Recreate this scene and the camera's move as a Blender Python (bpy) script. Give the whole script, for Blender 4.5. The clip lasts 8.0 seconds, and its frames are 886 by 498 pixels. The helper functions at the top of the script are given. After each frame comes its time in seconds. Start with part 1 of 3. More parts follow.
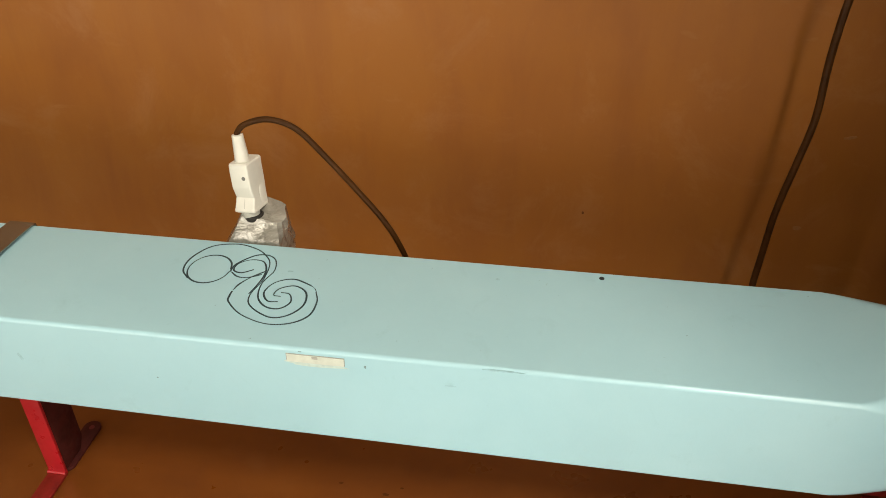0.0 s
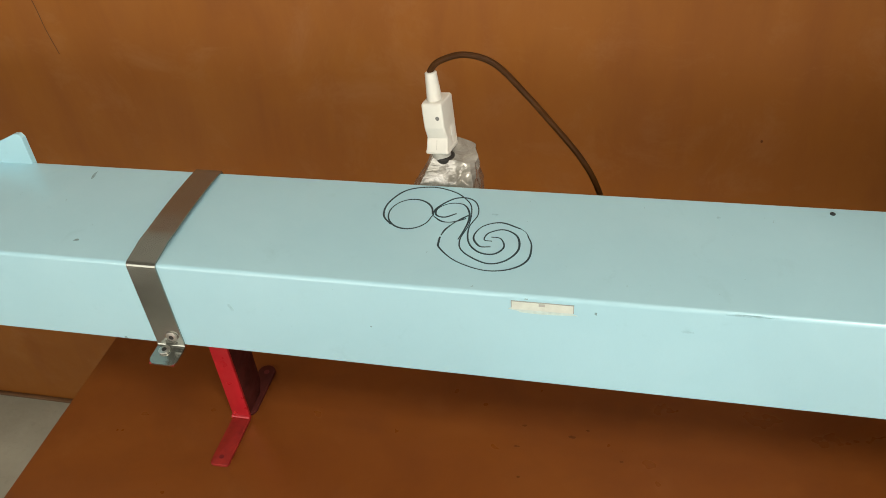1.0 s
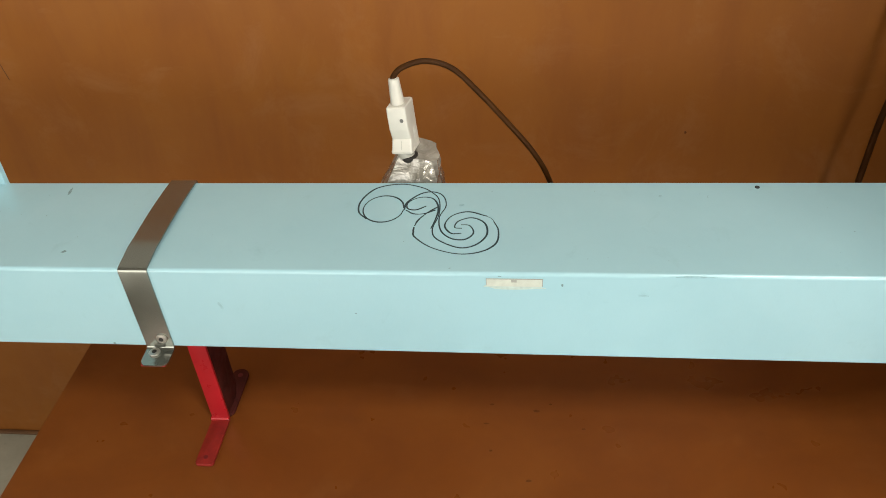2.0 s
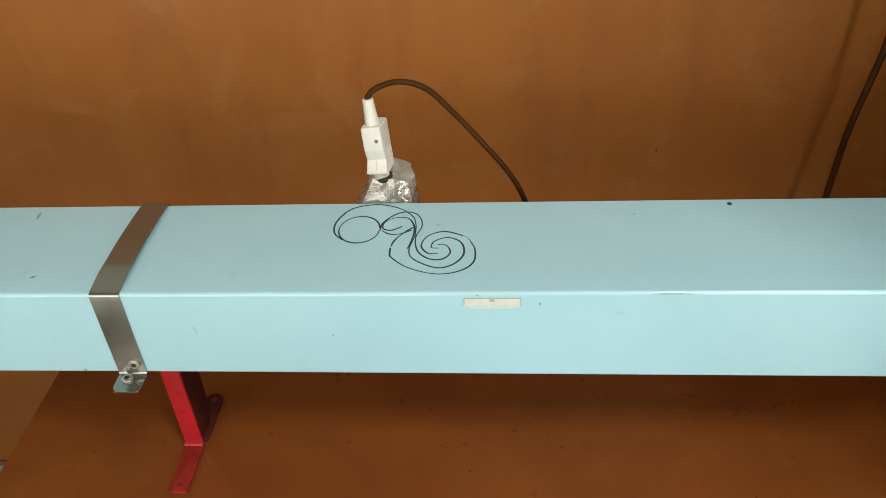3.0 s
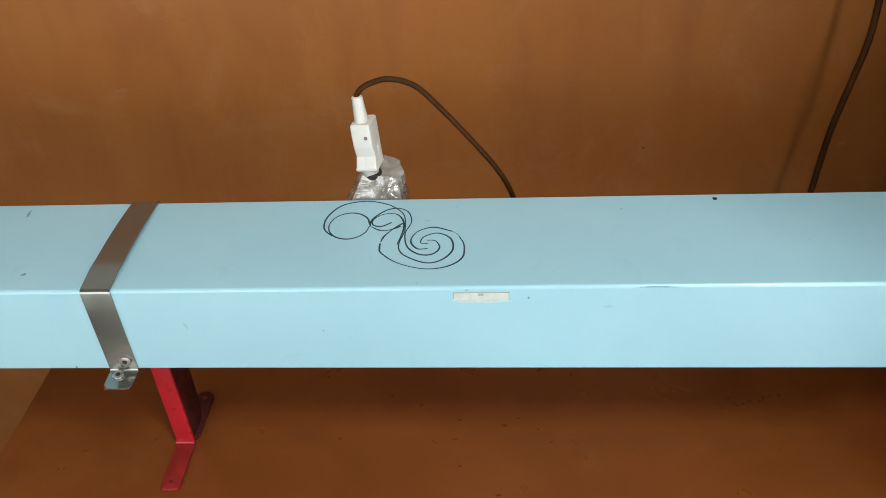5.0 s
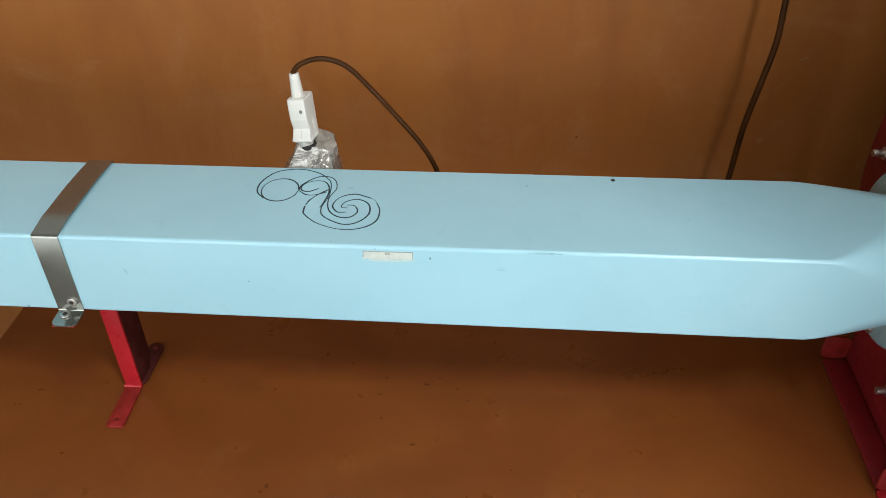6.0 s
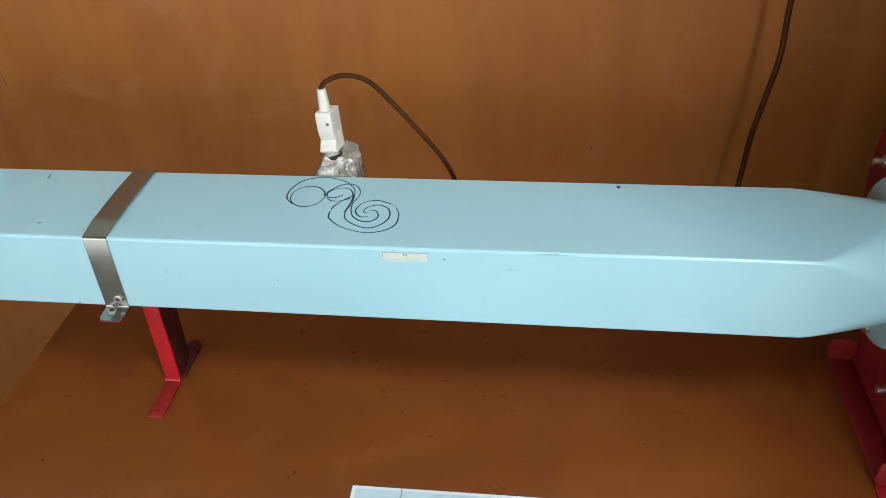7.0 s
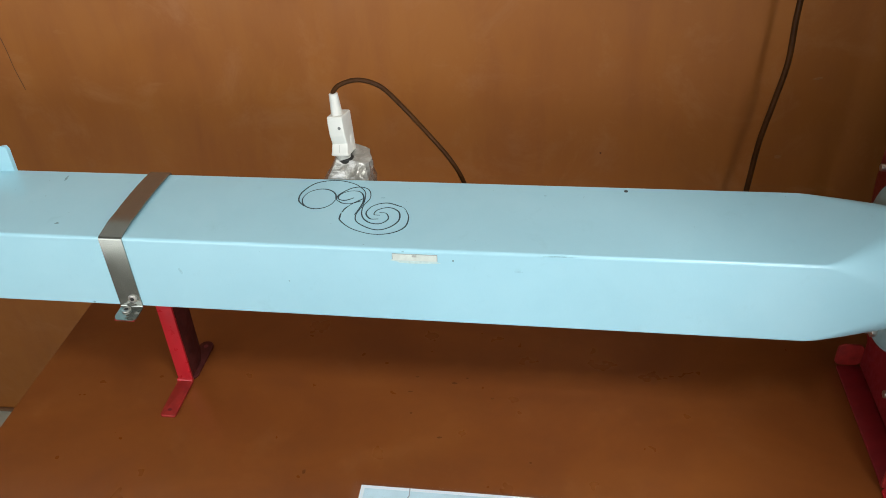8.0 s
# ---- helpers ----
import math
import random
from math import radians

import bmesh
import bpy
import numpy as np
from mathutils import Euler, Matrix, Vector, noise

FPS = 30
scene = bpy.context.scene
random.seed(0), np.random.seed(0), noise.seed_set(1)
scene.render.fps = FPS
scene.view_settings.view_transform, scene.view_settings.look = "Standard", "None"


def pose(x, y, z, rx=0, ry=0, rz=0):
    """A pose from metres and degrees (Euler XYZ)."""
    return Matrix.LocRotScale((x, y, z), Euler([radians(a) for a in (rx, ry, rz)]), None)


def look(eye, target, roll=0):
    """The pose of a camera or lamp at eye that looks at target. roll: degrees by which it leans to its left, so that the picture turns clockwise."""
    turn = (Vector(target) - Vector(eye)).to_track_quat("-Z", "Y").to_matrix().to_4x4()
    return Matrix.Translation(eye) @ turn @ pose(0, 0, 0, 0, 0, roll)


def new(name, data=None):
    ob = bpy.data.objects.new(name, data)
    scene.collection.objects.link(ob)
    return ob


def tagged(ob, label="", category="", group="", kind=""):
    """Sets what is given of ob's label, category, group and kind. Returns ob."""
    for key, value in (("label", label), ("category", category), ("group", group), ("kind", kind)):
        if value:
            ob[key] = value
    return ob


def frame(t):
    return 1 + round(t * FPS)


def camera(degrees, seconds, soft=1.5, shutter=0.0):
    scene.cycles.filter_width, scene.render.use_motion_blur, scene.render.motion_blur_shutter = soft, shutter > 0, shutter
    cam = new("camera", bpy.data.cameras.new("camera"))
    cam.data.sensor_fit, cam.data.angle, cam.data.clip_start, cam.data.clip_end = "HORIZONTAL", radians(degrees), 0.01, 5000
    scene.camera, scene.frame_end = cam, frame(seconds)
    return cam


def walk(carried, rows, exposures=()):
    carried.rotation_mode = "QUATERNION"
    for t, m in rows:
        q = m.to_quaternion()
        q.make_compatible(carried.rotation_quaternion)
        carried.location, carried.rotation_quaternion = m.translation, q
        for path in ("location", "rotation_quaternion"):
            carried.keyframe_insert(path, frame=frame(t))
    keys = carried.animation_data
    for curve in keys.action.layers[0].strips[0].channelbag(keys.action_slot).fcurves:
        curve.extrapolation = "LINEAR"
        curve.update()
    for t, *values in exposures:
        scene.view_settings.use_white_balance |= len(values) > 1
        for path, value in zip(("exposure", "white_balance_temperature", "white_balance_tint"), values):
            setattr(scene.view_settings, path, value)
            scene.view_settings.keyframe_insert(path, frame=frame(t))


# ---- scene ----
import itertools

PLAN = 1.41    # metres to one unit of the drawing that follows: the sheet on the table is A4, 0.297 m across
cam = camera(56.8, 8.0, soft=0.6)
PATH = [
    (0, (0.374, -0.345, 0.534), (0.105, 1.283, -0.596), -0.6),
    (0.2, (0.3496, -0.334, 0.5156), (0.126, 0.821, -0.276), -1),
    (0.5, (0.315, -0.319, 0.515), (-0.052, 1.26, -0.656), -2.1),
    (0.7, (0.3057, -0.317, 0.517), (0.023, 0.762, -0.36), -3.8),
    (1, (0.276, -0.339, 0.53), (-0.126, 1.161, -0.73), -5.4),
    (1.2, (0.2567, -0.3638, 0.5355), (0.007, 0.711, -0.356), -5.6),
    (1.5, (0.252, -0.385, 0.542), (-0.008, 1.147, -0.717), -4.9),
    (1.7, (0.25, -0.393, 0.547), (0.02, 1.15, -0.704), -4.6),
    (2.8, (0.25, -0.388, 0.543), (0.083, 1.194, -0.669), -3.7),
    (3, (0.246, -0.391, 0.546), (0.104, 1.199, -0.659), -3.5),
    (3.5, (0.24, -0.392, 0.546), (0.096, 1.205, -0.65), -3.6),
    (4, (0.239, -0.395, 0.55), (0.098, 1.204, -0.644), -3.3),
    (4.2, (0.239, -0.392, 0.545), (0.088, 1.207, -0.647), -3.4),
    (5.3, (0.259, -0.407, 0.546), (0.153, 1.186, -0.658), -3.1),
    (5.5, (0.276, -0.422, 0.555), (0.167, 1.172, -0.648), -2.8),
    (5.8, (0.3028, -0.4404, 0.561), (0.213, 0.688, -0.293), -1.7),
    (6, (0.316, -0.456, 0.562), (0.188, 1.132, -0.647), -0.9),
    (6.2, (0.3284, -0.473, 0.5667), (0.212, 0.651, -0.29), -1.3),
    (6.5, (0.332, -0.484, 0.573), (0.14, 1.103, -0.629), -2.0),
    (7, (0.338, -0.496, 0.582), (0.117, 1.103, -0.599), -2.7),
    (7.5, (0.335, -0.504, 0.587), (0.096, 1.099, -0.585), -2.9),
    (8, (0.341, -0.506, 0.583), (0.092, 1.102, -0.58), -2.9),
]
TINTS = [(0.0, 0.05, 8250, 10), (0.5, 0.02, 7900, 10), (1.0, -0.01, 7650, 10), (3.5, 0.0, 7100, 8.5), (4.0, 0.0, 6800, 8.5), (5.5, 0.0, 6450, 9.5), (8.0, 0.03, 6400, 8.5)]
walk(cam, [(t, look(Vector(eye) * PLAN, Vector(target) * PLAN, roll)) for t, eye, target, roll in PATH], TINTS)

# ---------------------------------------------------------------- light
world = bpy.data.worlds.new("world")
scene.world = world
world.use_nodes = True
wn = world.node_tree
sky = wn.nodes.new("ShaderNodeTexSky")
sky.sky_type = "NISHITA"
sky.sun_disc = False
sky.sun_elevation, sky.sun_rotation = radians(40), radians(180)
wn.nodes["Background"].inputs[1].default_value = 0.08
wn.links.new(sky.outputs[0], wn.nodes["Background"].inputs[0])


def opening_lamp(name, at, aim, w, h, watts, colour):
    lamp = bpy.data.lights.new(name, "AREA")
    lamp.shape, lamp.size, lamp.size_y, lamp.energy, lamp.color = "RECTANGLE", w * PLAN, h * PLAN, watts * PLAN ** 2, colour
    ob = new(name, lamp)
    ob.matrix_world = look(Vector(at) * PLAN, Vector(aim) * PLAN)
    return ob


# unseen lamps in openings behind the camera, the last added for overhead light: x0, x1, z0, z1, watts
LAMP_OPENINGS = [(-0.85, 0.10, -0.08, 0.92, 9.0), (0.78, 1.34, 0.15, 0.75, 8.9), (0.78, 1.34, 1.65, 2.35, 60.0)]
for x0, x1, z0, z1, watts in LAMP_OPENINGS:
    mid = ((x0 + x1) / 2, -1.08, (z0 + z1) / 2)
    opening_lamp("unseen_room_light", mid, (mid[0], 0.0, mid[2]), x1 - x0, z1 - z0, watts, (0.97, 0.985, 1.0))
scene.view_settings.exposure = 0.0

# ---------------------------------------------------------------- sizes
DEPTH, HEIGHT, BASE = 0.1033, 0.07135, 0.1435   # blue duct: depth, height, underside above the table
TOP = BASE + HEIGHT
WALL = 0.311                                     # face of the back wall
FLOOR = -0.356
MID_Y, MID_Z = DEPTH / 2, BASE + HEIGHT / 2


# ---------------------------------------------------------------- materials
def material(name, rough=0.5, metal=0.0):
    m = bpy.data.materials.new(name)
    m.use_nodes = True
    b = m.node_tree.nodes["Principled BSDF"]
    b.inputs["Roughness"].default_value, b.inputs["Metallic"].default_value = rough, metal
    return m, m.node_tree, b


def coords(nt, scale=1.0, stretch=(1, 1, 1)):
    tc = nt.nodes.new("ShaderNodeTexCoord")
    mp = nt.nodes.new("ShaderNodeMapping")
    mp.inputs["Scale"].default_value = [scale / PLAN * v for v in stretch]
    nt.links.new(tc.outputs["Object"], mp.inputs[0])
    return mp.outputs[0]


def noise_tex(nt, vec, scale, detail=4.0, rough=0.55, distort=0.0):
    n = nt.nodes.new("ShaderNodeTexNoise")
    n.inputs["Scale"].default_value, n.inputs["Detail"].default_value = scale, detail
    n.inputs["Roughness"].default_value, n.inputs["Distortion"].default_value = rough, distort
    nt.links.new(vec, n.inputs["Vector"])
    return n.outputs["Fac"]


def ramp(nt, fac, stops):
    r = nt.nodes.new("ShaderNodeValToRGB")
    e = r.color_ramp.elements
    while len(e) < len(stops):
        e.new(0.5)
    for el, (p, c) in zip(e, stops):
        el.position = p
        el.color = (*c, 1) if len(c) == 3 else c
    nt.links.new(fac, r.inputs[0])
    return r.outputs[0]


def mix(nt, fac, a, b, mode="MIX"):
    n = nt.nodes.new("ShaderNodeMix")
    n.data_type, n.blend_type = "RGBA", mode
    for sock, v in ((n.inputs[0], fac), (n.inputs[6], a), (n.inputs[7], b)):
        if isinstance(v, (int, float)):
            sock.default_value = v
        elif isinstance(v, tuple):
            sock.default_value = (*v, 1)
        else:
            nt.links.new(v, sock)
    return n.outputs[2]


def grey(v):
    return (v, v, v)


def bump(nt, b, height, strength, dist):
    n = nt.nodes.new("ShaderNodeBump")
    n.inputs["Strength"].default_value, n.inputs["Distance"].default_value = strength, dist * PLAN
    nt.links.new(height, n.inputs["Height"])
    nt.links.new(n.outputs[0], b.inputs["Normal"])


def plain(name, colour, rough=0.5, metal=0.0, vary=0.15, scale=60.0, relief=0.0, gloss=0.5):
    """A material with slight mottling of its colour and gloss."""
    m, nt, b = material(name, rough, metal)
    b.inputs["Specular IOR Level"].default_value = gloss
    v = coords(nt)
    f = noise_tex(nt, v, scale, 5)
    lo = tuple(c * (1 - vary) for c in colour)
    hi = tuple(min(1, c * (1 + vary)) for c in colour)
    nt.links.new(ramp(nt, f, [(0.3, lo), (0.7, hi)]), b.inputs["Base Color"])
    nt.links.new(ramp(nt, noise_tex(nt, v, scale * 3, 3), [(0.3, grey(max(0.02, rough - 0.08))), (0.7, grey(min(1, rough + 0.08)))]), b.inputs["Roughness"])
    if relief:
        bump(nt, b, noise_tex(nt, v, scale * 4, 4), 0.4, relief)
    return m


def wall_paint():
    m, nt, b = material("orange_brown_wall_paint", 0.5)
    b.inputs["Specular IOR Level"].default_value = 0.35
    v = coords(nt)
    big = noise_tex(nt, v, 4.0, 5, 0.6, 0.4)
    col = ramp(nt, big, [(0.3, (0.244, 0.0803, 0.0127)), (0.5, (0.265, 0.0899, 0.0144)), (0.70, (0.281, 0.1017, 0.0181))])
    # brush marks run up and down
    streak = ramp(nt, noise_tex(nt, coords(nt, 1, (20, 20, 4.5)), 1.0, 5, 0.6, 0.4), [(0.44, grey(0)), (0.72, grey(0.60))])
    col = mix(nt, streak, col, (0.205, 0.0631, 0.0127))
    # rubbed, paler patches where plaster dust shows through
    patch = ramp(nt, noise_tex(nt, v, 13.0, 6, 0.7, 0.6), [(0.53, grey(0)), (0.74, grey(0.50))])
    col = mix(nt, patch, col, (0.331, 0.1434, 0.0544))
    scrape = ramp(nt, noise_tex(nt, coords(nt, 1, (22, 22, 70)), 1.0, 3, 0.5, 0.3), [(0.70, grey(0)), (0.78, grey(0.20))])
    col = mix(nt, scrape, col, (0.357, 0.1691, 0.0755))
    nt.links.new(col, b.inputs["Base Color"])
    nt.links.new(ramp(nt, noise_tex(nt, v, 22, 4), [(0.3, grey(0.42)), (0.7, grey(0.62))]), b.inputs["Roughness"])
    h = mix(nt, 0.06, noise_tex(nt, v, 14, 4, 0.6), noise_tex(nt, v, 320, 3))
    bump(nt, b, h, 0.18, 0.003)
    return m


def table_laminate():
    m, nt, b = material("brown_varnished_table", 0.28)
    v = coords(nt)
    soft = noise_tex(nt, coords(nt, 1, (3, 5, 5)), 2.2, 5, 0.6, 0.5)
    col = ramp(nt, soft, [(0.3, (0.174, 0.0481, 0.0103)), (0.55, (0.208, 0.0610, 0.0122)), (0.75, (0.231, 0.0728, 0.0155))])
    blotch = ramp(nt, noise_tex(nt, v, 12, 4, 0.6, 0.3), [(0.48, grey(0)), (0.78, grey(0.45))])
    col = mix(nt, blotch, col, (0.141, 0.0385, 0.0084))
    wear = ramp(nt, noise_tex(nt, v, 16, 4, 0.6), [(0.58, grey(0)), (0.80, grey(0.22))])
    col = mix(nt, wear, col, (0.335, 0.1445, 0.0515))
    nt.links.new(col, b.inputs["Base Color"])
    nt.links.new(ramp(nt, noise_tex(nt, v, 24, 3), [(0.3, grey(0.26)), (0.7, grey(0.40))]), b.inputs["Roughness"])
    return m


def duct_paint():
    m, nt, b = material("pale_blue_enamel", 0.36)
    b.inputs["Coat Weight"].default_value, b.inputs["Coat Roughness"].default_value = 0.5, 0.14
    v = coords(nt)
    f = noise_tex(nt, v, 11, 5, 0.6, 0.4)
    col = ramp(nt, f, [(0.3, (0.330, 0.5887, 0.6741)), (0.7, (0.361, 0.6205, 0.7023))])
    grime = ramp(nt, noise_tex(nt, v, 38, 6, 0.7, 0.6), [(0.60, grey(0)), (0.82, grey(0.35))])
    col = mix(nt, grime, col, (0.241, 0.4342, 0.4850))
    speck = ramp(nt, noise_tex(nt, v, 300, 2), [(0.765, grey(0)), (0.80, grey(0.5))])
    col = mix(nt, speck, col, (0.154, 0.2123, 0.2134))
    nt.links.new(col, b.inputs["Base Color"])
    nt.links.new(ramp(nt, noise_tex(nt, v, 26, 5), [(0.3, grey(0.33)), (0.7, grey(0.46))]), b.inputs["Roughness"])
    bump(nt, b, mix(nt, 0.3, noise_tex(nt, v, 9, 3), noise_tex(nt, v, 500, 2)), 0.10, 0.002)
    return m


def brushed_steel():
    m, nt, b = material("brushed_steel", 0.24, 0.85)
    v = coords(nt)
    f = noise_tex(nt, coords(nt, 1, (60, 14, 14)), 1.0, 4, 0.6)
    nt.links.new(ramp(nt, f, [(0.3, (0.262, 0.275, 0.245)), (0.7, (0.292, 0.305, 0.272))]), b.inputs["Base Color"])
    nt.links.new(ramp(nt, noise_tex(nt, v, 45, 4), [(0.3, grey(0.14)), (0.7, grey(0.21))]), b.inputs["Roughness"])
    bump(nt, b, noise_tex(nt, v, 90, 3), 0.03, 0.0004)
    return m


def packing_tape():
    m, nt, b = material("silver_packing_tape", 0.25, 0.45)
    b.inputs["Coat Weight"].default_value, b.inputs["Coat Roughness"].default_value = 0.8, 0.10
    v = coords(nt)
    f = noise_tex(nt, coords(nt, 1, (40, 40, 95)), 1.0, 4, 0.6, 0.8)
    nt.links.new(ramp(nt, f, [(0.30, (0.22, 0.21, 0.18)), (0.50, (0.34, 0.33, 0.29)), (0.72, (0.62, 0.61, 0.56))]), b.inputs["Base Color"])
    nt.links.new(ramp(nt, f, [(0.3, grey(0.10)), (0.7, grey(0.30))]), b.inputs["Roughness"])
    bump(nt, b, mix(nt, 0.35, f, noise_tex(nt, v, 110, 3, 0.5, 1.0)), 0.65, 0.0035)
    return m


def clear_film():
    m, nt, b = material("clear_lamination_film", 0.08)
    b.inputs["Base Color"].default_value = (0.95, 0.95, 0.95, 1)
    b.inputs["Alpha"].default_value = 0.006
    b.inputs["Specular IOR Level"].default_value = 0.12
    return m


def cement():
    m, nt, b = material("grey_cement_floor", 0.75)
    v = coords(nt)
    col = ramp(nt, noise_tex(nt, v, 9, 6, 0.65), [(0.3, (0.25, 0.245, 0.19)), (0.7, (0.34, 0.335, 0.265))])
    sp = ramp(nt, noise_tex(nt, v, 130, 3), [(0.60, grey(0)), (0.80, grey(0.25))])
    nt.links.new(mix(nt, sp, col, (0.15, 0.14, 0.11)), b.inputs["Base Color"])
    bump(nt, b, noise_tex(nt, v, 80, 4), 0.3, 0.002)
    return m


WALL_PAINT, TABLE, BLUE, STEEL = wall_paint(), table_laminate(), duct_paint(), brushed_steel()
TAPE, FILM, CEMENT = packing_tape(), clear_film(), cement()
RED = plain("red_enamel", (0.41, 0.014, 0.021), 0.32, 0, 0.10, 40)
# duller, darker red; on the flanges its darkness is painted shade
SHADED_WORN_RED = plain("shaded_worn_red_enamel", (0.24, 0.016, 0.013), 0.42, 0, 0.25, 120)
# the stand's red with shade put into the colour, for plate and base strip
SHADED_RED = plain("shaded_red_enamel", (0.20, 0.010, 0.013), 0.40, 0, 0.18, 45)
# the duct's shade put into the red of the web and rear foot
SHADED_GRIMY_RED = plain("shaded_grimy_red_enamel", (0.065, 0.013, 0.011), 0.6, 0, 0.35, 60, 0, 0.15)
DARK_RED = plain("dark_red_recess", (0.12, 0.008, 0.010), 0.5)
FLANGE_BLUE = plain("grey_blue_enamel", (0.26, 0.40, 0.42), 0.42, 0, 0.15, 50)
ZINC = plain("zinc_plated_steel", (0.62, 0.60, 0.56), 0.40, 1.0, 0.15, 300)
PLUG_WHITE = plain("ivory_plug_plastic", (0.64, 0.635, 0.58), 0.42, 0, 0.05, 90)
SOCKET_GREY = plain("grey_plastic", (0.42, 0.42, 0.38), 0.45, 0, 0.1, 90)
SCREW_GREY = plain("dull_screw_steel", (0.16, 0.16, 0.15), 0.5, 0.3, 0.3, 400)
BLACK = plain("black_rubber", (0.02, 0.018, 0.016), 0.5, 0, 0.2, 90)
CABLE = plain("dark_brown_cable_sheath", (0.046, 0.017, 0.004), 0.5, 0, 0.3, 60, 0, 0.12)
INK = plain("dark_marker_ink", (0.008, 0.038, 0.050), 0.5, 0, 0.35, 220)
CHIP = plain("dark_paint_chip", (0.19, 0.31, 0.34), 0.6, 0, 0.3, 400)
SMEAR = plain("grey_scuff", (0.30, 0.52, 0.59), 0.5, 0, 0.2, 300)
LABEL = plain("cream_paper_label", (0.58, 0.635, 0.575), 0.7, 0, 0.10, 160)
LABEL_INK = plain("grey_print", (0.34, 0.36, 0.33), 0.7)
GLUE = plain("yellowed_glue_stain", (0.49, 0.625, 0.60), 0.5, 0, 0.10, 300)
PAPER = plain("white_paper", (0.75, 0.83, 0.87), 0.6, 0, 0.03, 40)
PICTURE = plain("pale_blue_print", (0.52, 0.70, 0.78), 0.55, 0, 0.12, 28)
PRINT = plain("grey_pencil_line", (0.30, 0.33, 0.35), 0.7)
CRACK = plain("crack_shadow", (0.10, 0.035, 0.010), 0.8)
HOLE = plain("dark_hole", (0.02, 0.03, 0.035), 0.6)
DARK_MARK = plain("dark_stain", (0.120, 0.038, 0.010), 0.6, 0, 0.2, 200, 0, 0.2)
PALE_MARK = plain("chipped_plaster", (0.27, 0.115, 0.040), 0.8, 0, 0.2, 200)
# dark coat of the added walls, so they bounce little light
BLOCKER_PAINT = plain("dark_brown_blocker_paint", (0.055, 0.026, 0.014), 0.6, 0, 0.2, 8)
GREY_WALL = plain("grey_distemper", (0.36, 0.35, 0.33), 0.85, 0, 0.08, 8)
CEILING = plain("white_distemper", (0.56, 0.54, 0.49), 0.85, 0, 0.06, 8)
WOOD = plain("brown_painted_wood", (0.20, 0.075, 0.020), 0.45, 0, 0.2, 20)
SKIRT = plain("dark_brown_skirting_paint", (0.14, 0.070, 0.032), 0.5, 0, 0.25, 20)


# ---------------------------------------------------------------- mesh helpers
def finish(bm, name, mat, smooth=30):
    bmesh.ops.recalc_face_normals(bm, faces=bm.faces)
    for v in bm.verts:
        v.co *= PLAN
    me = bpy.data.meshes.new(name)
    bm.to_mesh(me)
    bm.free()
    me.materials.append(mat)
    if smooth:
        for p in me.polygons:
            p.use_smooth = True
        me.set_sharp_from_angle(angle=radians(smooth))
    return new(name, me)


def thing(name, at, label, category, group="", kind=""):
    ob = new(name)
    ob.location = Vector(at) * PLAN
    ob.empty_display_size = 0.02
    return tagged(ob, label, category, group, kind)


def part(name, bm, mat, parent, label="", smooth=30):
    """Links a bmesh, built in world coordinates, as one mesh under a thing or a part."""
    ob = finish(bm, name, mat, smooth)
    ob.parent = parent
    ob.matrix_parent_inverse = Matrix.Translation(-parent.location)
    return tagged(ob, label)


def box(x0, x1, y0, y1, z0, z1, bevel=0.0, seg=2, bm=None):
    own = bmesh.new()
    bmesh.ops.create_cube(own, size=1)
    for v in own.verts:
        v.co = Vector((x0 + (v.co.x + 0.5) * (x1 - x0), y0 + (v.co.y + 0.5) * (y1 - y0), z0 + (v.co.z + 0.5) * (z1 - z0)))
    if bevel:
        bmesh.ops.bevel(own, geom=own.edges, offset=bevel, segments=seg, affect="EDGES", profile=0.5)
    return own


def loft(rings, cap=True, closed=True):
    bm = bmesh.new()
    rows = [[bm.verts.new(p) for p in r] for r in rings]
    n = len(rows[0])
    for a, b in zip(rows, rows[1:]):
        for i in range(n if closed else n - 1):
            j = (i + 1) % n
            bm.faces.new((a[i], a[j], b[j], b[i]))
    if cap:
        bm.faces.new(rows[0])
        bm.faces.new(rows[-1])
    return bm


def smooth_path(pts, step=6):
    """A soft curve through a few points."""
    p = [Vector(q) for q in pts]
    p = [p[0] * 2 - p[1]] + p + [p[-1] * 2 - p[-2]]
    out = []
    for i in range(1, len(p) - 2):
        a, b, c, d = p[i - 1:i + 3]
        for k in range(step):
            t = k / step
            out.append(0.5 * (2 * b + (c - a) * t + (2 * a - 5 * b + 4 * c - d) * t * t + (3 * b - a - 3 * c + d) * t ** 3))
    out.append(p[-2])
    return out


def sweep(path, radius, sides=10, flat=1.0):
    """A round (or flattened) rod along a path."""
    rings = []
    side = Vector((0, 0, 1))
    for i, q in enumerate(path):
        d = (path[min(i + 1, len(path) - 1)] - path[max(i - 1, 0)]).normalized()
        u = d.cross(side)
        u = (u if u.length > 0.05 else d.cross(Vector((1, 0, 0)))).normalized()
        if rings and u.dot(last) < 0:
            u = -u
        last = u
        w = u.cross(d)
        r = radius(i / (len(path) - 1)) if callable(radius) else radius
        rings.append([q + (u * math.cos(a) + w * math.sin(a) * flat) * r for a in [k * math.tau / sides for k in range(sides)]])
    return loft(rings)


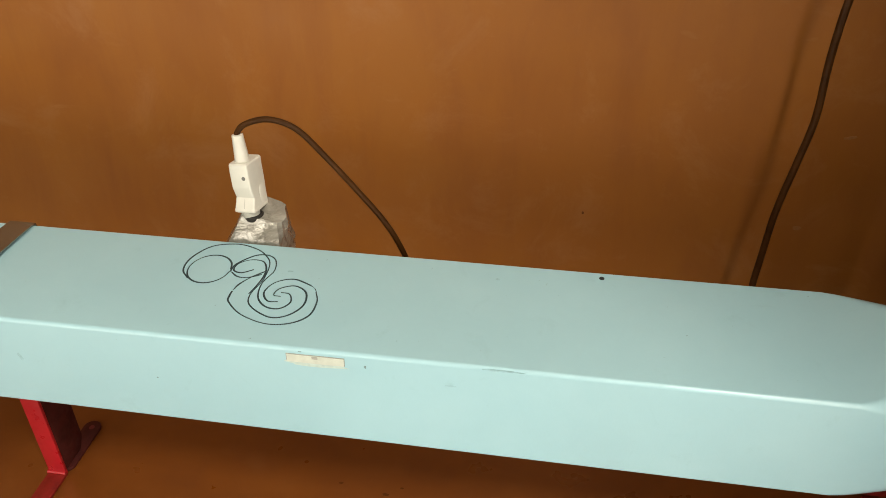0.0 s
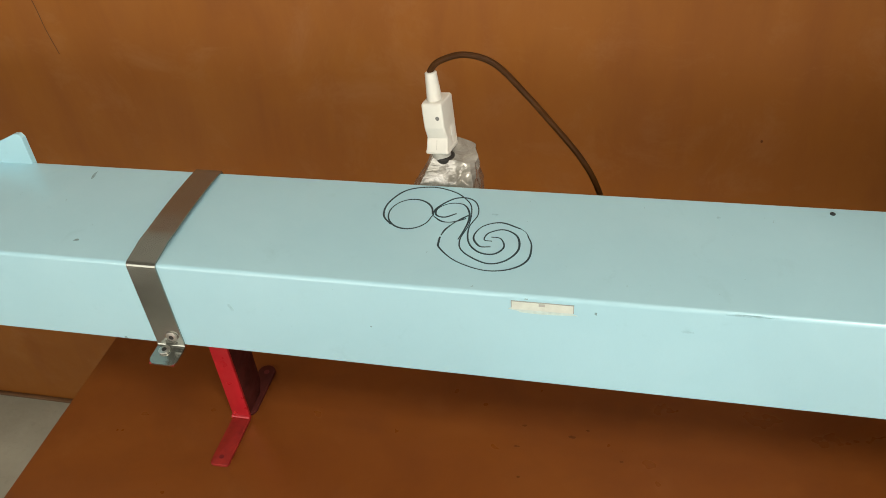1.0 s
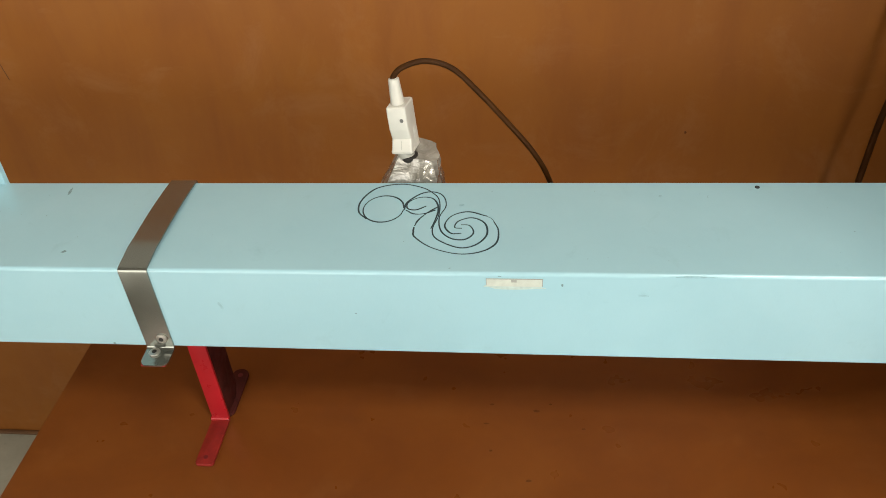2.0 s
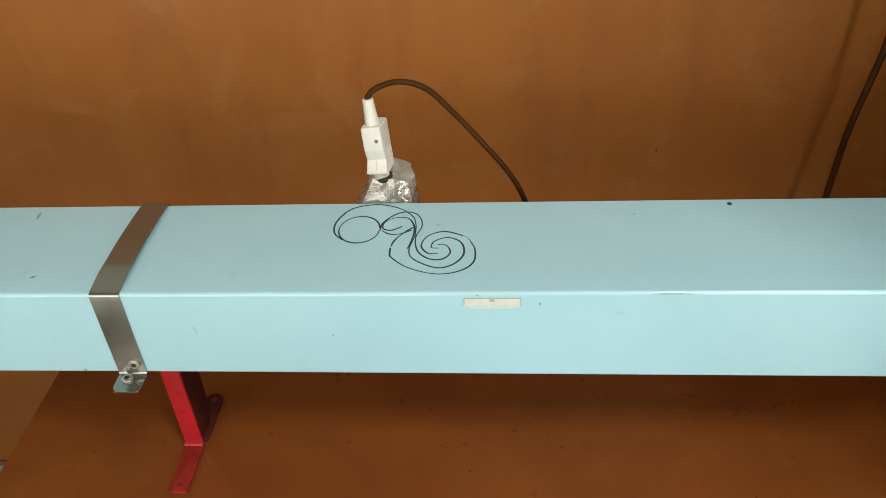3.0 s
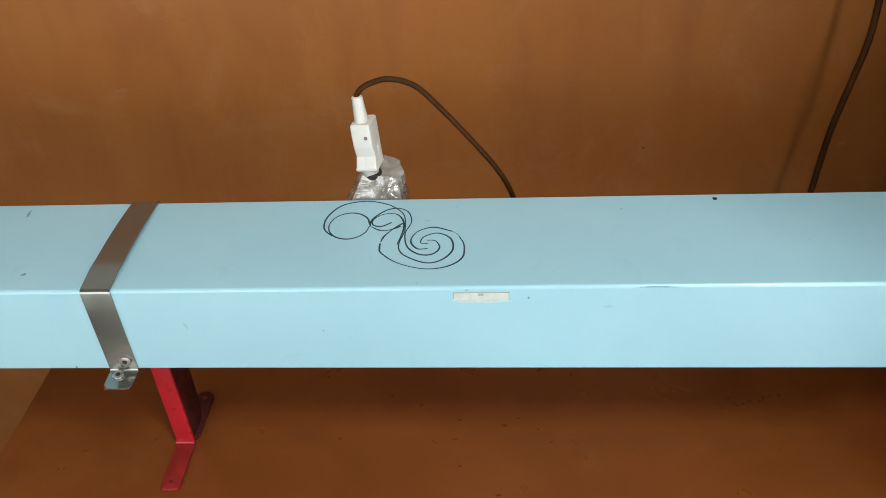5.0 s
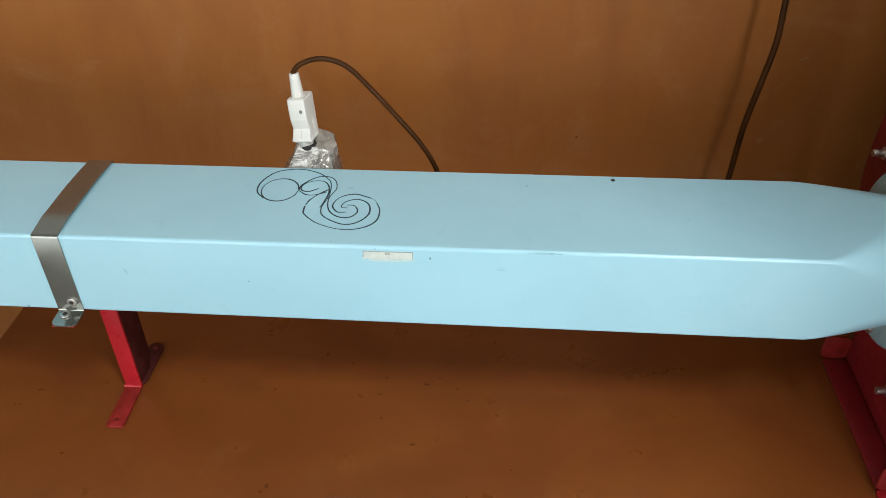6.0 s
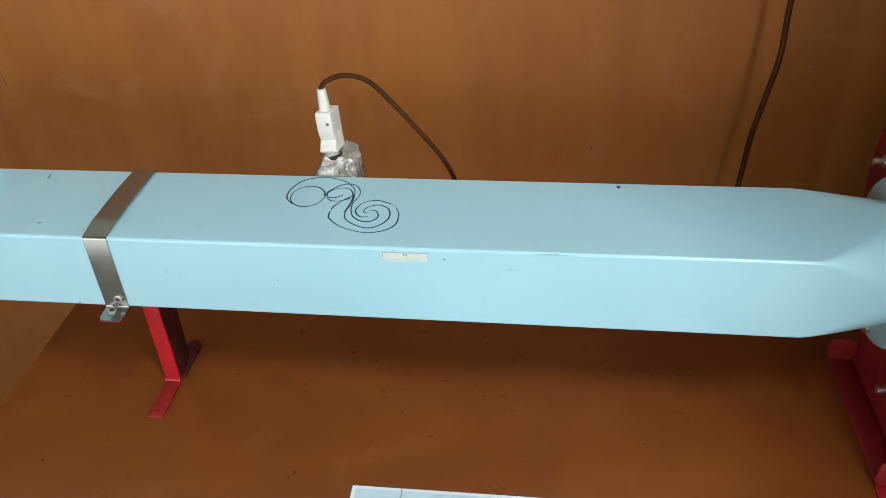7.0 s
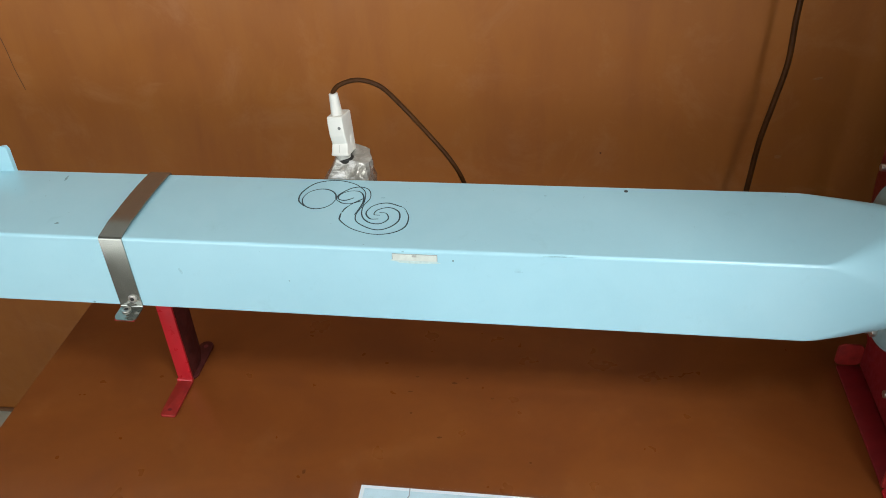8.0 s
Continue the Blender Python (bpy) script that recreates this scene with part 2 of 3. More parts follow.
def prism(outline, axis, a, b, bevel=0.0):
    """A flat outline in the two other axes, drawn out along one axis from a to b."""
    def at(p, h):
        return {"x": (h, p[0], p[1]), "y": (p[0], h, p[1]), "z": (p[0], p[1], h)}[axis]
    bm = loft([[at(p, a) for p in outline], [at(p, b) for p in outline]])
    if bevel:
        bmesh.ops.recalc_face_normals(bm, faces=bm.faces)
        ed = [e for e in bm.edges if len(e.link_faces) == 2 and e.calc_face_angle(0) > 0.6]
        bmesh.ops.bevel(bm, geom=ed, offset=bevel, segments=2, affect="EDGES", profile=0.5)
    return bm


def circle(cx, cy, r, n=32, start=0.0):
    return [(cx + r * math.cos(start + k * math.tau / n), cy + r * math.sin(start + k * math.tau / n)) for k in range(n)]


def round_rect(x0, x1, y0, y1, r, seg=4):
    out = []
    for cx, cy, a0 in ((x1 - r, y0 + r, -90), (x1 - r, y1 - r, 0), (x0 + r, y1 - r, 90), (x0 + r, y0 + r, 180)):
        for k in range(seg + 1):
            a = radians(a0 + 90 * k / seg)
            out.append((cx + r * math.cos(a), cy + r * math.sin(a)))
    return out


def blot(cx, cy, w, h, n=12, seed=1, turn=0.0):
    """An uneven small outline."""
    rnd = random.Random(seed)
    out = []
    for k in range(n):
        a = k * math.tau / n
        f = 0.75 + 0.4 * rnd.random()
        x, y = w / 2 * f * math.cos(a), h / 2 * f * math.sin(a)
        out.append((cx + x * math.cos(turn) - y * math.sin(turn), cy + x * math.sin(turn) + y * math.cos(turn)))
    return out


def wall_with_openings(name, label, y, thick, u0, u1, z0, z1, holes, mat):
    """A wall across x with upright openings (u0, u1, z0, z1), in order along x; openings over one another have the same u0 and u1."""
    pieces, at = [], u0
    for (h0, h1), stack in itertools.groupby(holes, key=lambda h: h[:2]):
        low = z0
        for _, _, k0, k1 in stack:
            pieces.append((h0, h1, low, k0))
            low = k1
        pieces += [(at, h0, z0, z1), (h0, h1, low, z1)]
        at = h1
    bm = bmesh.new()
    for a, b, c, d in pieces + [(at, u1, z0, z1)]:
        one = box(a, b, y, y + thick, c, d)
        me = bpy.data.meshes.new("piece")
        one.to_mesh(me)
        one.free()
        bm.from_mesh(me)
        bpy.data.meshes.remove(me)
    return tagged(finish(bm, name, mat, 0), label, "wall", kind="structure")


# ---------------------------------------------------------------- the room
X0, X1, X2, Y0, Y1, CEIL = -1.5, 0.73, 2.0, -1.1, -0.34, 2.4
DADO = 0.475                                     # the brown paint ends here, grey distemper above
tagged(finish(box(X0 - 0.1, X1 + 0.1, WALL, WALL + 0.12, FLOOR - 0.1, DADO), "wall_north", WALL_PAINT, 0),
       "plastered back wall in mottled orange-brown paint", "wall", kind="structure")
wall_north = bpy.data.objects["wall_north"]
tagged(finish(box(X0 - 0.1, X1 + 0.1, WALL - 0.001, WALL + 0.12, DADO, CEIL + 0.1), "wall_north_upper", GREY_WALL, 0),
       "upper part of the back wall in grey distemper", "wall", kind="structure")
tagged(finish(box(X0 - 0.1, X0, Y0 - 0.1, WALL, FLOOR - 0.1, CEIL + 0.1), "wall_west", GREY_WALL, 0),
       "plain side wall in grey distemper", "wall", kind="structure")
# two unseen walls added to shade the right end of the back wall
tagged(finish(box(X1, X1 + 0.1, Y1, WALL, FLOOR - 0.1, CEIL + 0.1), "blocker_wall_east", BLOCKER_PAINT, 0),
       "unseen dark brown side wall added to block light from the right", "wall", kind="structure")
tagged(finish(box(X1 + 0.1, X2, Y1, Y1 + 0.1, FLOOR - 0.1, CEIL + 0.1), "blocker_wall_return", BLOCKER_PAINT, 0),
       "unseen dark brown return wall added to block light from the right", "wall", kind="structure")
tagged(finish(box(X2, X2 + 0.1, Y0 - 0.1, Y1, FLOOR - 0.1, CEIL + 0.1), "wall_east_2", GREY_WALL, 0),
       "plain side wall in grey distemper", "wall", kind="structure")
wall_with_openings("wall_south", "plain whitewashed wall with openings added for the unseen lamps", Y0 - 0.1, 0.1, X0, X2, FLOOR, CEIL,
                   [w[:4] for w in LAMP_OPENINGS], CEILING)
tagged(finish(box(X0, X2, Y0, WALL, FLOOR - 0.1, FLOOR), "floor", CEMENT, 0), "bare grey cement floor", "floor", kind="structure")
tagged(finish(box(X0, X2, Y0, WALL, CEIL, CEIL + 0.1), "ceiling", CEILING, 0), "plain whitewashed ceiling", "ceiling", kind="structure")
tagged(finish(box(X0, X1, WALL - 0.006, WALL - 0.0005, FLOOR, FLOOR + 0.005, 0.001), "baseboard", SKIRT),
       "narrow dark line of dirt and paint along the foot of the wall", "baseboard", kind="structure")

# cracks and marks of the wall
part("crack", sweep(smooth_path([(-0.284, WALL, 0.34), (-0.2795, WALL, 0.285), (-0.2745, WALL, 0.246), (-0.273, WALL, 0.225), (-0.2685, WALL, 0.198)]), 0.00045, 6), CRACK, wall_north, "thin dark crack in the plaster")
part("nail_hole", prism(blot(0.397, 0.1325, 0.0026, 0.003, 10, 3), "y", WALL - 0.0004, WALL + 0.001), DARK_MARK, wall_north, "small dark nail hole")
part("chip", prism(blot(0.586, 0.133, 0.008, 0.004, 12, 5), "y", WALL - 0.0003, WALL + 0.001), PALE_MARK, wall_north, "pale chip in the paint")
part("chip", prism(blot(0.608, 0.224, 0.010, 0.003, 12, 6, 0.2), "y", WALL - 0.0003, WALL + 0.001), PALE_MARK, wall_north, "pale chip in the paint")

# ---------------------------------------------------------------- table
table = thing("table", (0.36, -0.1, FLOOR), "low brown varnished wooden table standing against the wall", "table")
tabletop = part("tabletop", box(-0.176, 0.688, -0.46, WALL - 0.008, -0.028, 0.0, 0.0015), TABLE, table)
for i, (lx, ly) in enumerate(((-0.13, -0.42), (0.64, -0.42), (-0.13, 0.25), (0.64, 0.25))):
    part("leg", box(lx - 0.022, lx + 0.022, ly - 0.022, ly + 0.022, FLOOR, -0.028, 0.002), WOOD, table)
for y in (-0.42, 0.25):
    part("apron", box(-0.107, 0.617, y - 0.011, y + 0.011, -0.088, -0.028, 0.001), WOOD, table)
SPOTS = [(0.250, 0.002, 0.0045, 0.0022), (0.218, 0.079, 0.0040, 0.0022), (0.214, 0.058, 0.0050, 0.0016), (0.295, 0.055, 0.0032, 0.0020), (0.256, 0.073, 0.0060, 0.0028),
         (0.219, 0.030, 0.0028, 0.0020), (0.268, 0.081, 0.0030, 0.0018), (0.134, -0.048, 0.0030, 0.0052), (0.335, -0.020, 0.0030, 0.0020)]
for i, (mx, my, w, h) in enumerate(SPOTS):
    part("stain", prism(blot(mx, my, w, h, 11, 20 + i), "z", -0.001, 0.0002), DARK_MARK, table, "small dark stain")

# ---------------------------------------------------------------- duct
duct = thing("air_duct", (0.2, MID_Y, BASE), "long pale blue enamelled sheet-metal duct, scuffed, resting on red stands", "duct")


def duct_ring(x, f=0.0, radius=0.048):
    """f = 0: the rectangle with folded edges; f = 1: the round mouth."""
    out, n = [], 12
    sag = 0.0028 * min(1, max(0, x / 0.54))
    for c, (y, z) in enumerate(round_rect(0, DEPTH, BASE - sag, TOP, 0.0026, n)):
        a = radians(-90 + 90 * (c // (n + 1)) + 90 * (c % (n + 1)) / n)
        out.append((x, y + (MID_Y + radius * math.cos(a) - y) * f, z + (MID_Z + radius * math.sin(a) - z) * f))
    return out


body = part("body", loft([duct_ring(-0.42)] + [duct_ring(-0.42 + 0.960 * k / 8) for k in range(1, 9)] + [duct_ring(0.544)]
                         + [duct_ring(0.546 + 0.066 * k / 10, (k / 10) ** 1.15) for k in range(1, 11)]), BLUE, duct, smooth=45)
ear_out = [(-0.152, TOP - 0.002), (-0.1515, 0.2375), (-0.1535, 0.2405), (-0.157, 0.2405), (-0.175, 0.2325), (-0.205, TOP - 0.002)]
part("ear", loft([[(x, DEPTH - 0.0033, z) for x, z in ear_out], [(x + 0.001, DEPTH - 0.0001, z) for x, z in ear_out]]), BLUE, duct, "blue sheet-metal ear folded up at the rear edge")

# maker's label, marks and scuffs of the front and the top
label = part("paper_label", box(0.2225, 0.2575, -0.0004, 0.001, 0.2048, 0.2108), LABEL, duct, "worn cream paper label")
part("print", box(0.238, 0.2415, -0.0007, 0.0, 0.2084, 0.2102), LABEL_INK, label)
for bar in ((0.2222, 0.2578, 0.2106, 0.2110), (0.2222, 0.2226, 0.2060, 0.2106), (0.2574, 0.2578, 0.2050, 0.2106)):
    part("print", box(bar[0], bar[1], -0.0005, 0.0, bar[2], bar[3]), LABEL_INK, label)
part("glue_stain", prism(blot(0.2405, 0.2043, 0.038, 0.0058, 16, 4), "y", -0.0002, 0.001), GLUE, duct, "yellowed glue stain")
for i, (mx, mz, w, h, tn) in enumerate(((0.270, 0.206, 0.0014, 0.0026, 0), (0.135, 0.179, 0.0013, 0.0012, 0), (-0.044, 0.1462, 0.002, 0.0025, 0), (0.231, 0.2128, 0.0025, 0.0007, 0))):
    part("paint_chip", prism(blot(mx, mz, w, h, 9, 40 + i, tn), "y", -0.0002, 0.001), CHIP, duct, "dark paint chip")
for i, (mx, mz, w, h, tn) in enumerate(((0.043, 0.184, 0.0025, 0.008, 0.3), (0.321, 0.198, 0.007, 0.0014, 0), (0.351, 0.2135, 0.022, 0.0010, 0))):
    part("scuff", prism(blot(mx, mz, w, h, 12, 50 + i, tn), "y", -0.00015, 0.001), SMEAR, duct, "grey scuff mark")
part("rivet_hole", prism(circle(0.406, 0.096, 0.0017, 16), "z", TOP - 0.001, TOP + 0.0003), HOLE, duct, "small dark rivet hole")
for i, (mx, my, w, h, tn) in enumerate(((0.339, 0.085, 0.0028, 0.0024, 0), (0.202, 0.074, 0.004, 0.0015, 0), (-0.095, 0.090, 0.002, 0.010, 0.1), (-0.066, 0.018, 0.004, 0.0025, 0.4))):
    part("paint_chip", prism(blot(mx, my, w, h, 10, 60 + i, tn), "z", TOP - 0.001, TOP + 0.0002), CHIP if mx < 0 else SMEAR, duct, "small dark paint chip")

# curling line drawing in marker, in millimetres on the top of the duct
def ellipse(cx, cy, a, b, start, sweep_by, n=14):
    return [(cx + a * math.cos(radians(start + sweep_by * k / n)), cy + b * math.sin(radians(start + sweep_by * k / n))) for k in range(n + 1)]


SPIRAL_A = [(180, 89), (185.5, 80), (187, 63), (184, 46), (188, 35), (203, 26), (214, 29), (221, 40), (219, 53), (210, 59), (201, 55), (199, 48), (204, 47)]
SPIRAL_B = [(162, 68), (163, 77), (172, 88), (181, 90), (188, 85), (191, 73), (187.5, 59), (190, 44), (198, 35.5), (207, 35), (212, 42), (209, 50), (203, 51)]
OUTER = [(171.2, 47.8), (171.3, 43), (173, 37), (185, 26), (203, 19.5), (218, 22), (227.5, 31), (228.5, 45), (225, 55)]
HOOK = [(220, 61), (207, 66), (196, 61), (192, 50), (197, 41.5), (204, 41.5)]
INNER = [(177, 72.5), (170, 68), (164, 70), (164, 77), (171, 83), (180, 82.5), (184.8, 75), (186, 66), (184.8, 56), (182.8, 46.5)]
FAINT = [(219.3, 61.4), (223, 58.5), (225.3, 55)]
TAILS = [(185.6, 72), (178.5, 64.5), (173.2, 56), (171.4, 49.3)], [(184, 68), (176, 63.5), (169, 63.5), (163, 68)]
ARCH = [(137, 57), (130, 66), (130, 80), (139, 95), (156, 100), (171, 96)]
STROKES = [ellipse(147.2, 69.3, 14.4, 15.8, 4, 352), ARCH + SPIRAL_A, SPIRAL_B, INNER, TAILS[0], OUTER, HOOK, TAILS[1]]
for stroke, thick in [(q, 0.00054) for q in STROKES] + [(FAINT, 0.00022)]:
    path = smooth_path([(x / 1000, y / 1000, TOP) for x, y in stroke], 7)
    part("marker_line", sweep(path, lambda f: thick * (1 + 0.24 * math.sin(f * 11)), 6, 0.35), INK, duct, "dark curling marker line")

# round mouth of the duct and the flange behind it
flange = thing("pipe_flange", (0.62, MID_Y, MID_Z - 0.085), "grey-blue round steel flange bolted to the red upright plate", "flange")
part("disc", prism(circle(MID_Y, MID_Z, 0.068, 48), "x", 0.6125, 0.6190, 0.001), FLANGE_BLUE, flange)
part("pipe", prism(circle(MID_Y, MID_Z, 0.048, 40), "x", 0.6190, 0.6515), FLANGE_BLUE, flange)
for k in range(4):
    a = radians(-100 + 90 * k)
    cy, cz = MID_Y + 0.058 * math.cos(a), MID_Z + 0.058 * math.sin(a)
    bolt = part("bolt", prism(circle(cy, cz, 0.0062, 6, k), "x", 0.608, 0.6125, 0.0006), ZINC, flange, "zinc-plated hexagon bolt")
    part("shank", prism(circle(cy, cz, 0.0033, 12), "x", 0.6045, 0.608), ZINC, bolt)

# ---------------------------------------------------------------- steel strap over the duct
strap = thing("clamp_strap", (-0.010, MID_Y, BASE), "bent stainless steel strap clamping the blue duct to its stand", "strap")
T = 0.0012
outer = [(DEPTH + T, BASE), (DEPTH + T, TOP - 0.002), (DEPTH + 0.0002, TOP + T)]
outer += [(DEPTH * (1 - k / 10), TOP + T + 0.0024 * math.sin(math.pi * k / 10) ** 0.8) for k in range(1, 8)]
outer += [(0.0195, TOP + T + 0.0022), (0.0100, TOP + T + 0.0009), (0.0022, TOP + T), (0.0006, TOP + T - 0.0003), (-0.0006, TOP + T - 0.0012), (-T, TOP - 0.0014), (-T, BASE + 0.0022), (-T - 0.0003, BASE + 0.0010), (-T - 0.0011, BASE + 0.0003), (-0.0040, BASE + 0.0001), (-0.0125, BASE)]
outer += [(-0.0125 - 0.0055 * math.sin(radians(15 * k)), BASE - 0.0002) for k in range(1, 7)]


def strap_mesh():
    n = len(outer)
    inner = []
    for i, (y, z) in enumerate(outer):
        a, b = outer[max(i - 1, 0)], outer[min(i + 1, n - 1)]
        ty, tz = b[0] - a[0], b[1] - a[1]
        ln = math.hypot(ty, tz)
        inner.append((y - (-tz / ln) * -T * 0.9 * -1 * -1, z + (ty / ln) * T * 0.9))
    bm = bmesh.new()
    rows = []
    for i in range(n):
        # the toe of the foot has rounded corners
        k = max(0, i - (n - 7))
        cut = 0.0052 * (1 - math.cos(radians(15 * k)))
        rows.append([bm.verts.new(p) for p in ((-0.020 + cut, *outer[i]), (0.0 - cut, *outer[i]), (0.0 - cut, *inner[i]), (-0.020 + cut, *inner[i]))])
    for a, b in zip(rows, rows[1:]):
        for i in range(4):
            j = (i + 1) % 4
            bm.faces.new((a[i], a[j], b[j], b[i]))
    bm.faces.new(rows[0])
    bm.faces.new(rows[-1])
    return bm


part("band", strap_mesh(), STEEL, strap, smooth=40)
screw = part("screw", prism(circle(-0.0125, -0.0065, 0.0040, 18), "z", BASE + 0.0002, BASE + 0.0018, 0.0005), ZINC, strap, "zinc-plated screw head")
part("socket", prism(circle(-0.0125, -0.0065, 0.0017, 12), "z", BASE + 0.0017, BASE + 0.0020), BLACK, screw)
screw = part("screw", prism(circle(-0.0065, 0.1535, 0.0040, 18), "y", -T - 0.0017, -T, 0.0005), ZINC, strap, "zinc-plated screw head")
part("socket", prism(circle(-0.0065, 0.1535, 0.0017, 12), "y", -T - 0.0020, -T - 0.0016), BLACK, screw)

# ---------------------------------------------------------------- red stand under the strap
stand = thing("duct_stand", (-0.016, 0.06, 0.0), "red enamelled bent-steel stand with splayed feet on the table", "stand")
part("front_leg", box(-0.0234, -0.0080, 0.052, 0.055, 0.003, BASE - 0.0042, 0.0008), RED, stand)
# web colour is darkened for the shade under the duct
part("web", prism([(0.0555, 0.004), (0.0780, 0.004), (0.0850, 0.014), (0.0850, BASE - 0.0045), (0.0555, BASE - 0.0045)], "x", -0.0118, -0.0092, 0.0005), SHADED_GRIMY_RED, stand, "dark red web, the duct's shade in its colour")
part("front_foot", prism(round_rect(-0.0235, -0.0078, 0.004, 0.055, 0.003), "z", 0.0, 0.003, 0.0007), SHADED_WORN_RED, stand, "darker, dull red foot")
part("bend", sweep([Vector((-0.0241, 0.0528, 0.0026)), Vector((-0.0160, 0.0528, 0.0026)), Vector((-0.0084, 0.0528, 0.0026))], 0.0022, 14), RED, stand)
part("top_plate", box(-0.0205, -0.0025, -0.0158, 0.090, BASE - 0.0040, BASE - 0.0026, 0.0004), SHADED_WORN_RED, stand)
rear = part("rear_foot", prism(round_rect(-0.0210, -0.0058, 0.0555, 0.1110, 0.0074, 6), "z", 0.0, 0.003, 0.0007), SHADED_GRIMY_RED, stand, "grimy dark red rear foot, the duct's shade in its colour")
part("screw_hole", prism(circle(-0.0130, 0.1030, 0.0024, 16), "z", 0.002, 0.0032), DARK_RED, rear, "screw hole")
part("screw_hole", prism(circle(-0.0160, 0.0115, 0.0019, 16), "z", 0.002, 0.0032), DARK_RED, stand, "screw hole")

# ---------------------------------------------------------------- red upright plate at the round mouth
upright = thing("flange_stand", (0.63, MID_Y, 0.0), "red enamelled upright plate stand on the table holding the flange, shade in its plate colour", "stand")
outline = [(MID_Y + 0.165 * math.cos(radians(a)), MID_Z + 0.165 * math.sin(radians(a))) for a in range(-62, 243, 8)]
outline += [(MID_Y - 0.0765, 0.003), (MID_Y + 0.0765, 0.003)]
# plate and base strip are coloured darker than the foot to show shade
part("plate", prism(outline, "x", 0.652, 0.657, 0.001), SHADED_RED, upright)
# flanges take the darker red, shade put into their colour
for name, y in (("front", -0.024), ("rear", 0.127)):
    part(name + "_flange", prism(round_rect(0.6275, 0.652, 0.003, 0.029, 0.006), "y", y, y + 0.003, 0.0008), SHADED_WORN_RED, upright)
part("base_strip", box(0.6300, 0.652, -0.0205, 0.1265, 0.0, 0.0028, 0.0006), SHADED_RED, upright)
part("front_foot", prism(round_rect(0.6285, 0.652, -0.074, -0.0225, 0.004), "z", 0.0, 0.003, 0.0008), RED, upright)
for a in (6, -92, 90, 186):
    y, z = MID_Y + 0.135 * math.cos(radians(a)), MID_Z + 0.135 * math.sin(radians(a))
    bolt = part("stud", prism(circle(y, z, 0.0036, 12), "x", 0.640, 0.652, 0.0005), ZINC, upright, "zinc-plated threaded stud")
    part("nut", prism(circle(y, z, 0.0062, 6), "x", 0.6485, 0.652, 0.0006), ZINC, bolt)

# ---------------------------------------------------------------- inlet behind the duct, wrapped in tape
inlet = thing("taped_socket", (0.16, 0.13, 0.15), "mains inlet wrapped in crumpled silver packing tape behind the duct", "socket")
rings = []
rnd = random.Random(7)
for k in range(19):
    f = k / 18
    z = 0.150 + 0.0755 * f
    top = max(0, f - 0.68) / 0.32
    cx, cy = 0.1605, 0.1235 + 0.004 * f
    ring = []
    for i in range(40):
        a = i * math.tau / 40
        c, s2 = math.cos(a), math.sin(a)
        q = 1 / max(abs(c), abs(s2)) ** 0.6
        w = (0.0255 - 0.0158 * top ** 0.9 if c < 0 else 0.0245 - 0.005 * top) + 0.001 * math.sin(f * 7)
        d = 0.019 - (0.012 if s2 < 0 else 0.005) * top
        j = 1 + 0.09 * (noise.noise(Vector((c * 2.3, s2 * 2.3, f * 6))) + 0.6 * noise.noise(Vector((c * 4, s2 * 4, f * 24))))
        lift = top * (0.0035 * max(0, s2 + 0.3) * max(0, 1 - abs(c - 0.3)) - 0.007 * max(0, c - 0.3) - 0.002 * max(0, -s2))
        ring.append((cx + w * c * q * j, cy + d * s2 * q * j, z + lift + 0.0016 * noise.noise(Vector((c * 4, s2 * 4, f * 9)))))
    rings.append(ring)
part("tape_wrap", loft(rings), TAPE, inlet, "crumpled shiny silver tape", smooth=22)
axis = Matrix.Translation((0.1570, 0.1290, 0.2228)) @ Euler((radians(-6), radians(-6), radians(-8))).to_matrix().to_4x4()


def lathe(stops, n=28, m=axis, offset=(0, 0)):
    return loft([[m @ Vector((offset[0] + r * math.cos(k * math.tau / n), offset[1] + r * math.sin(k * math.tau / n), z)) for k in range(n)] for r, z in stops])


part("socket_rim", lathe([(0.0066, -0.0040), (0.0073, -0.0024), (0.0073, 0.0004), (0.0066, 0.0008)], offset=(0.0018, -0.0022)), BLACK, inlet, "black socket rim")
part("socket_body", lathe([(0.0056, -0.0020), (0.0064, 0.0002), (0.0064, 0.0040), (0.0060, 0.0046)], offset=(0.0006, -0.0030)), SOCKET_GREY, inlet, "grey plastic socket body")

# ---------------------------------------------------------------- mains plug and its cable
plug = thing("mains_plug", (0.1555, 0.129, 0.2235), "ivory plastic mains connector pushed upright into the taped socket", "plug")


def plug_ring(z, half, front, back, r=0.0025):
    return [axis @ Vector((x, y, z)) for x, y in round_rect(-half, half, front, back, r, 4)]


SHELL = [(0.0036, 0.0070, -0.0082, 0.0092), (0.0046, 0.0084, -0.0096, 0.0101), (0.0060, 0.0084, -0.0098, 0.0105), (0.0072, 0.0079, -0.0094, 0.0108),
         (0.0138, 0.0076, -0.0062, 0.0118), (0.0146, 0.0075, -0.0059, 0.0119), (0.0222, 0.0074, -0.0082, 0.0127), (0.0232, 0.0074, -0.0084, 0.0128),
         (0.0340, 0.0075, -0.0082, 0.0126), (0.0392, 0.0073, -0.0080, 0.0134), (0.0402, 0.0068, -0.0072, 0.0126)]
shell = part("shell", loft([plug_ring(z, half, front, back, 0.0016) for z, half, front, back in SHELL]), PLUG_WHITE, plug, smooth=14)
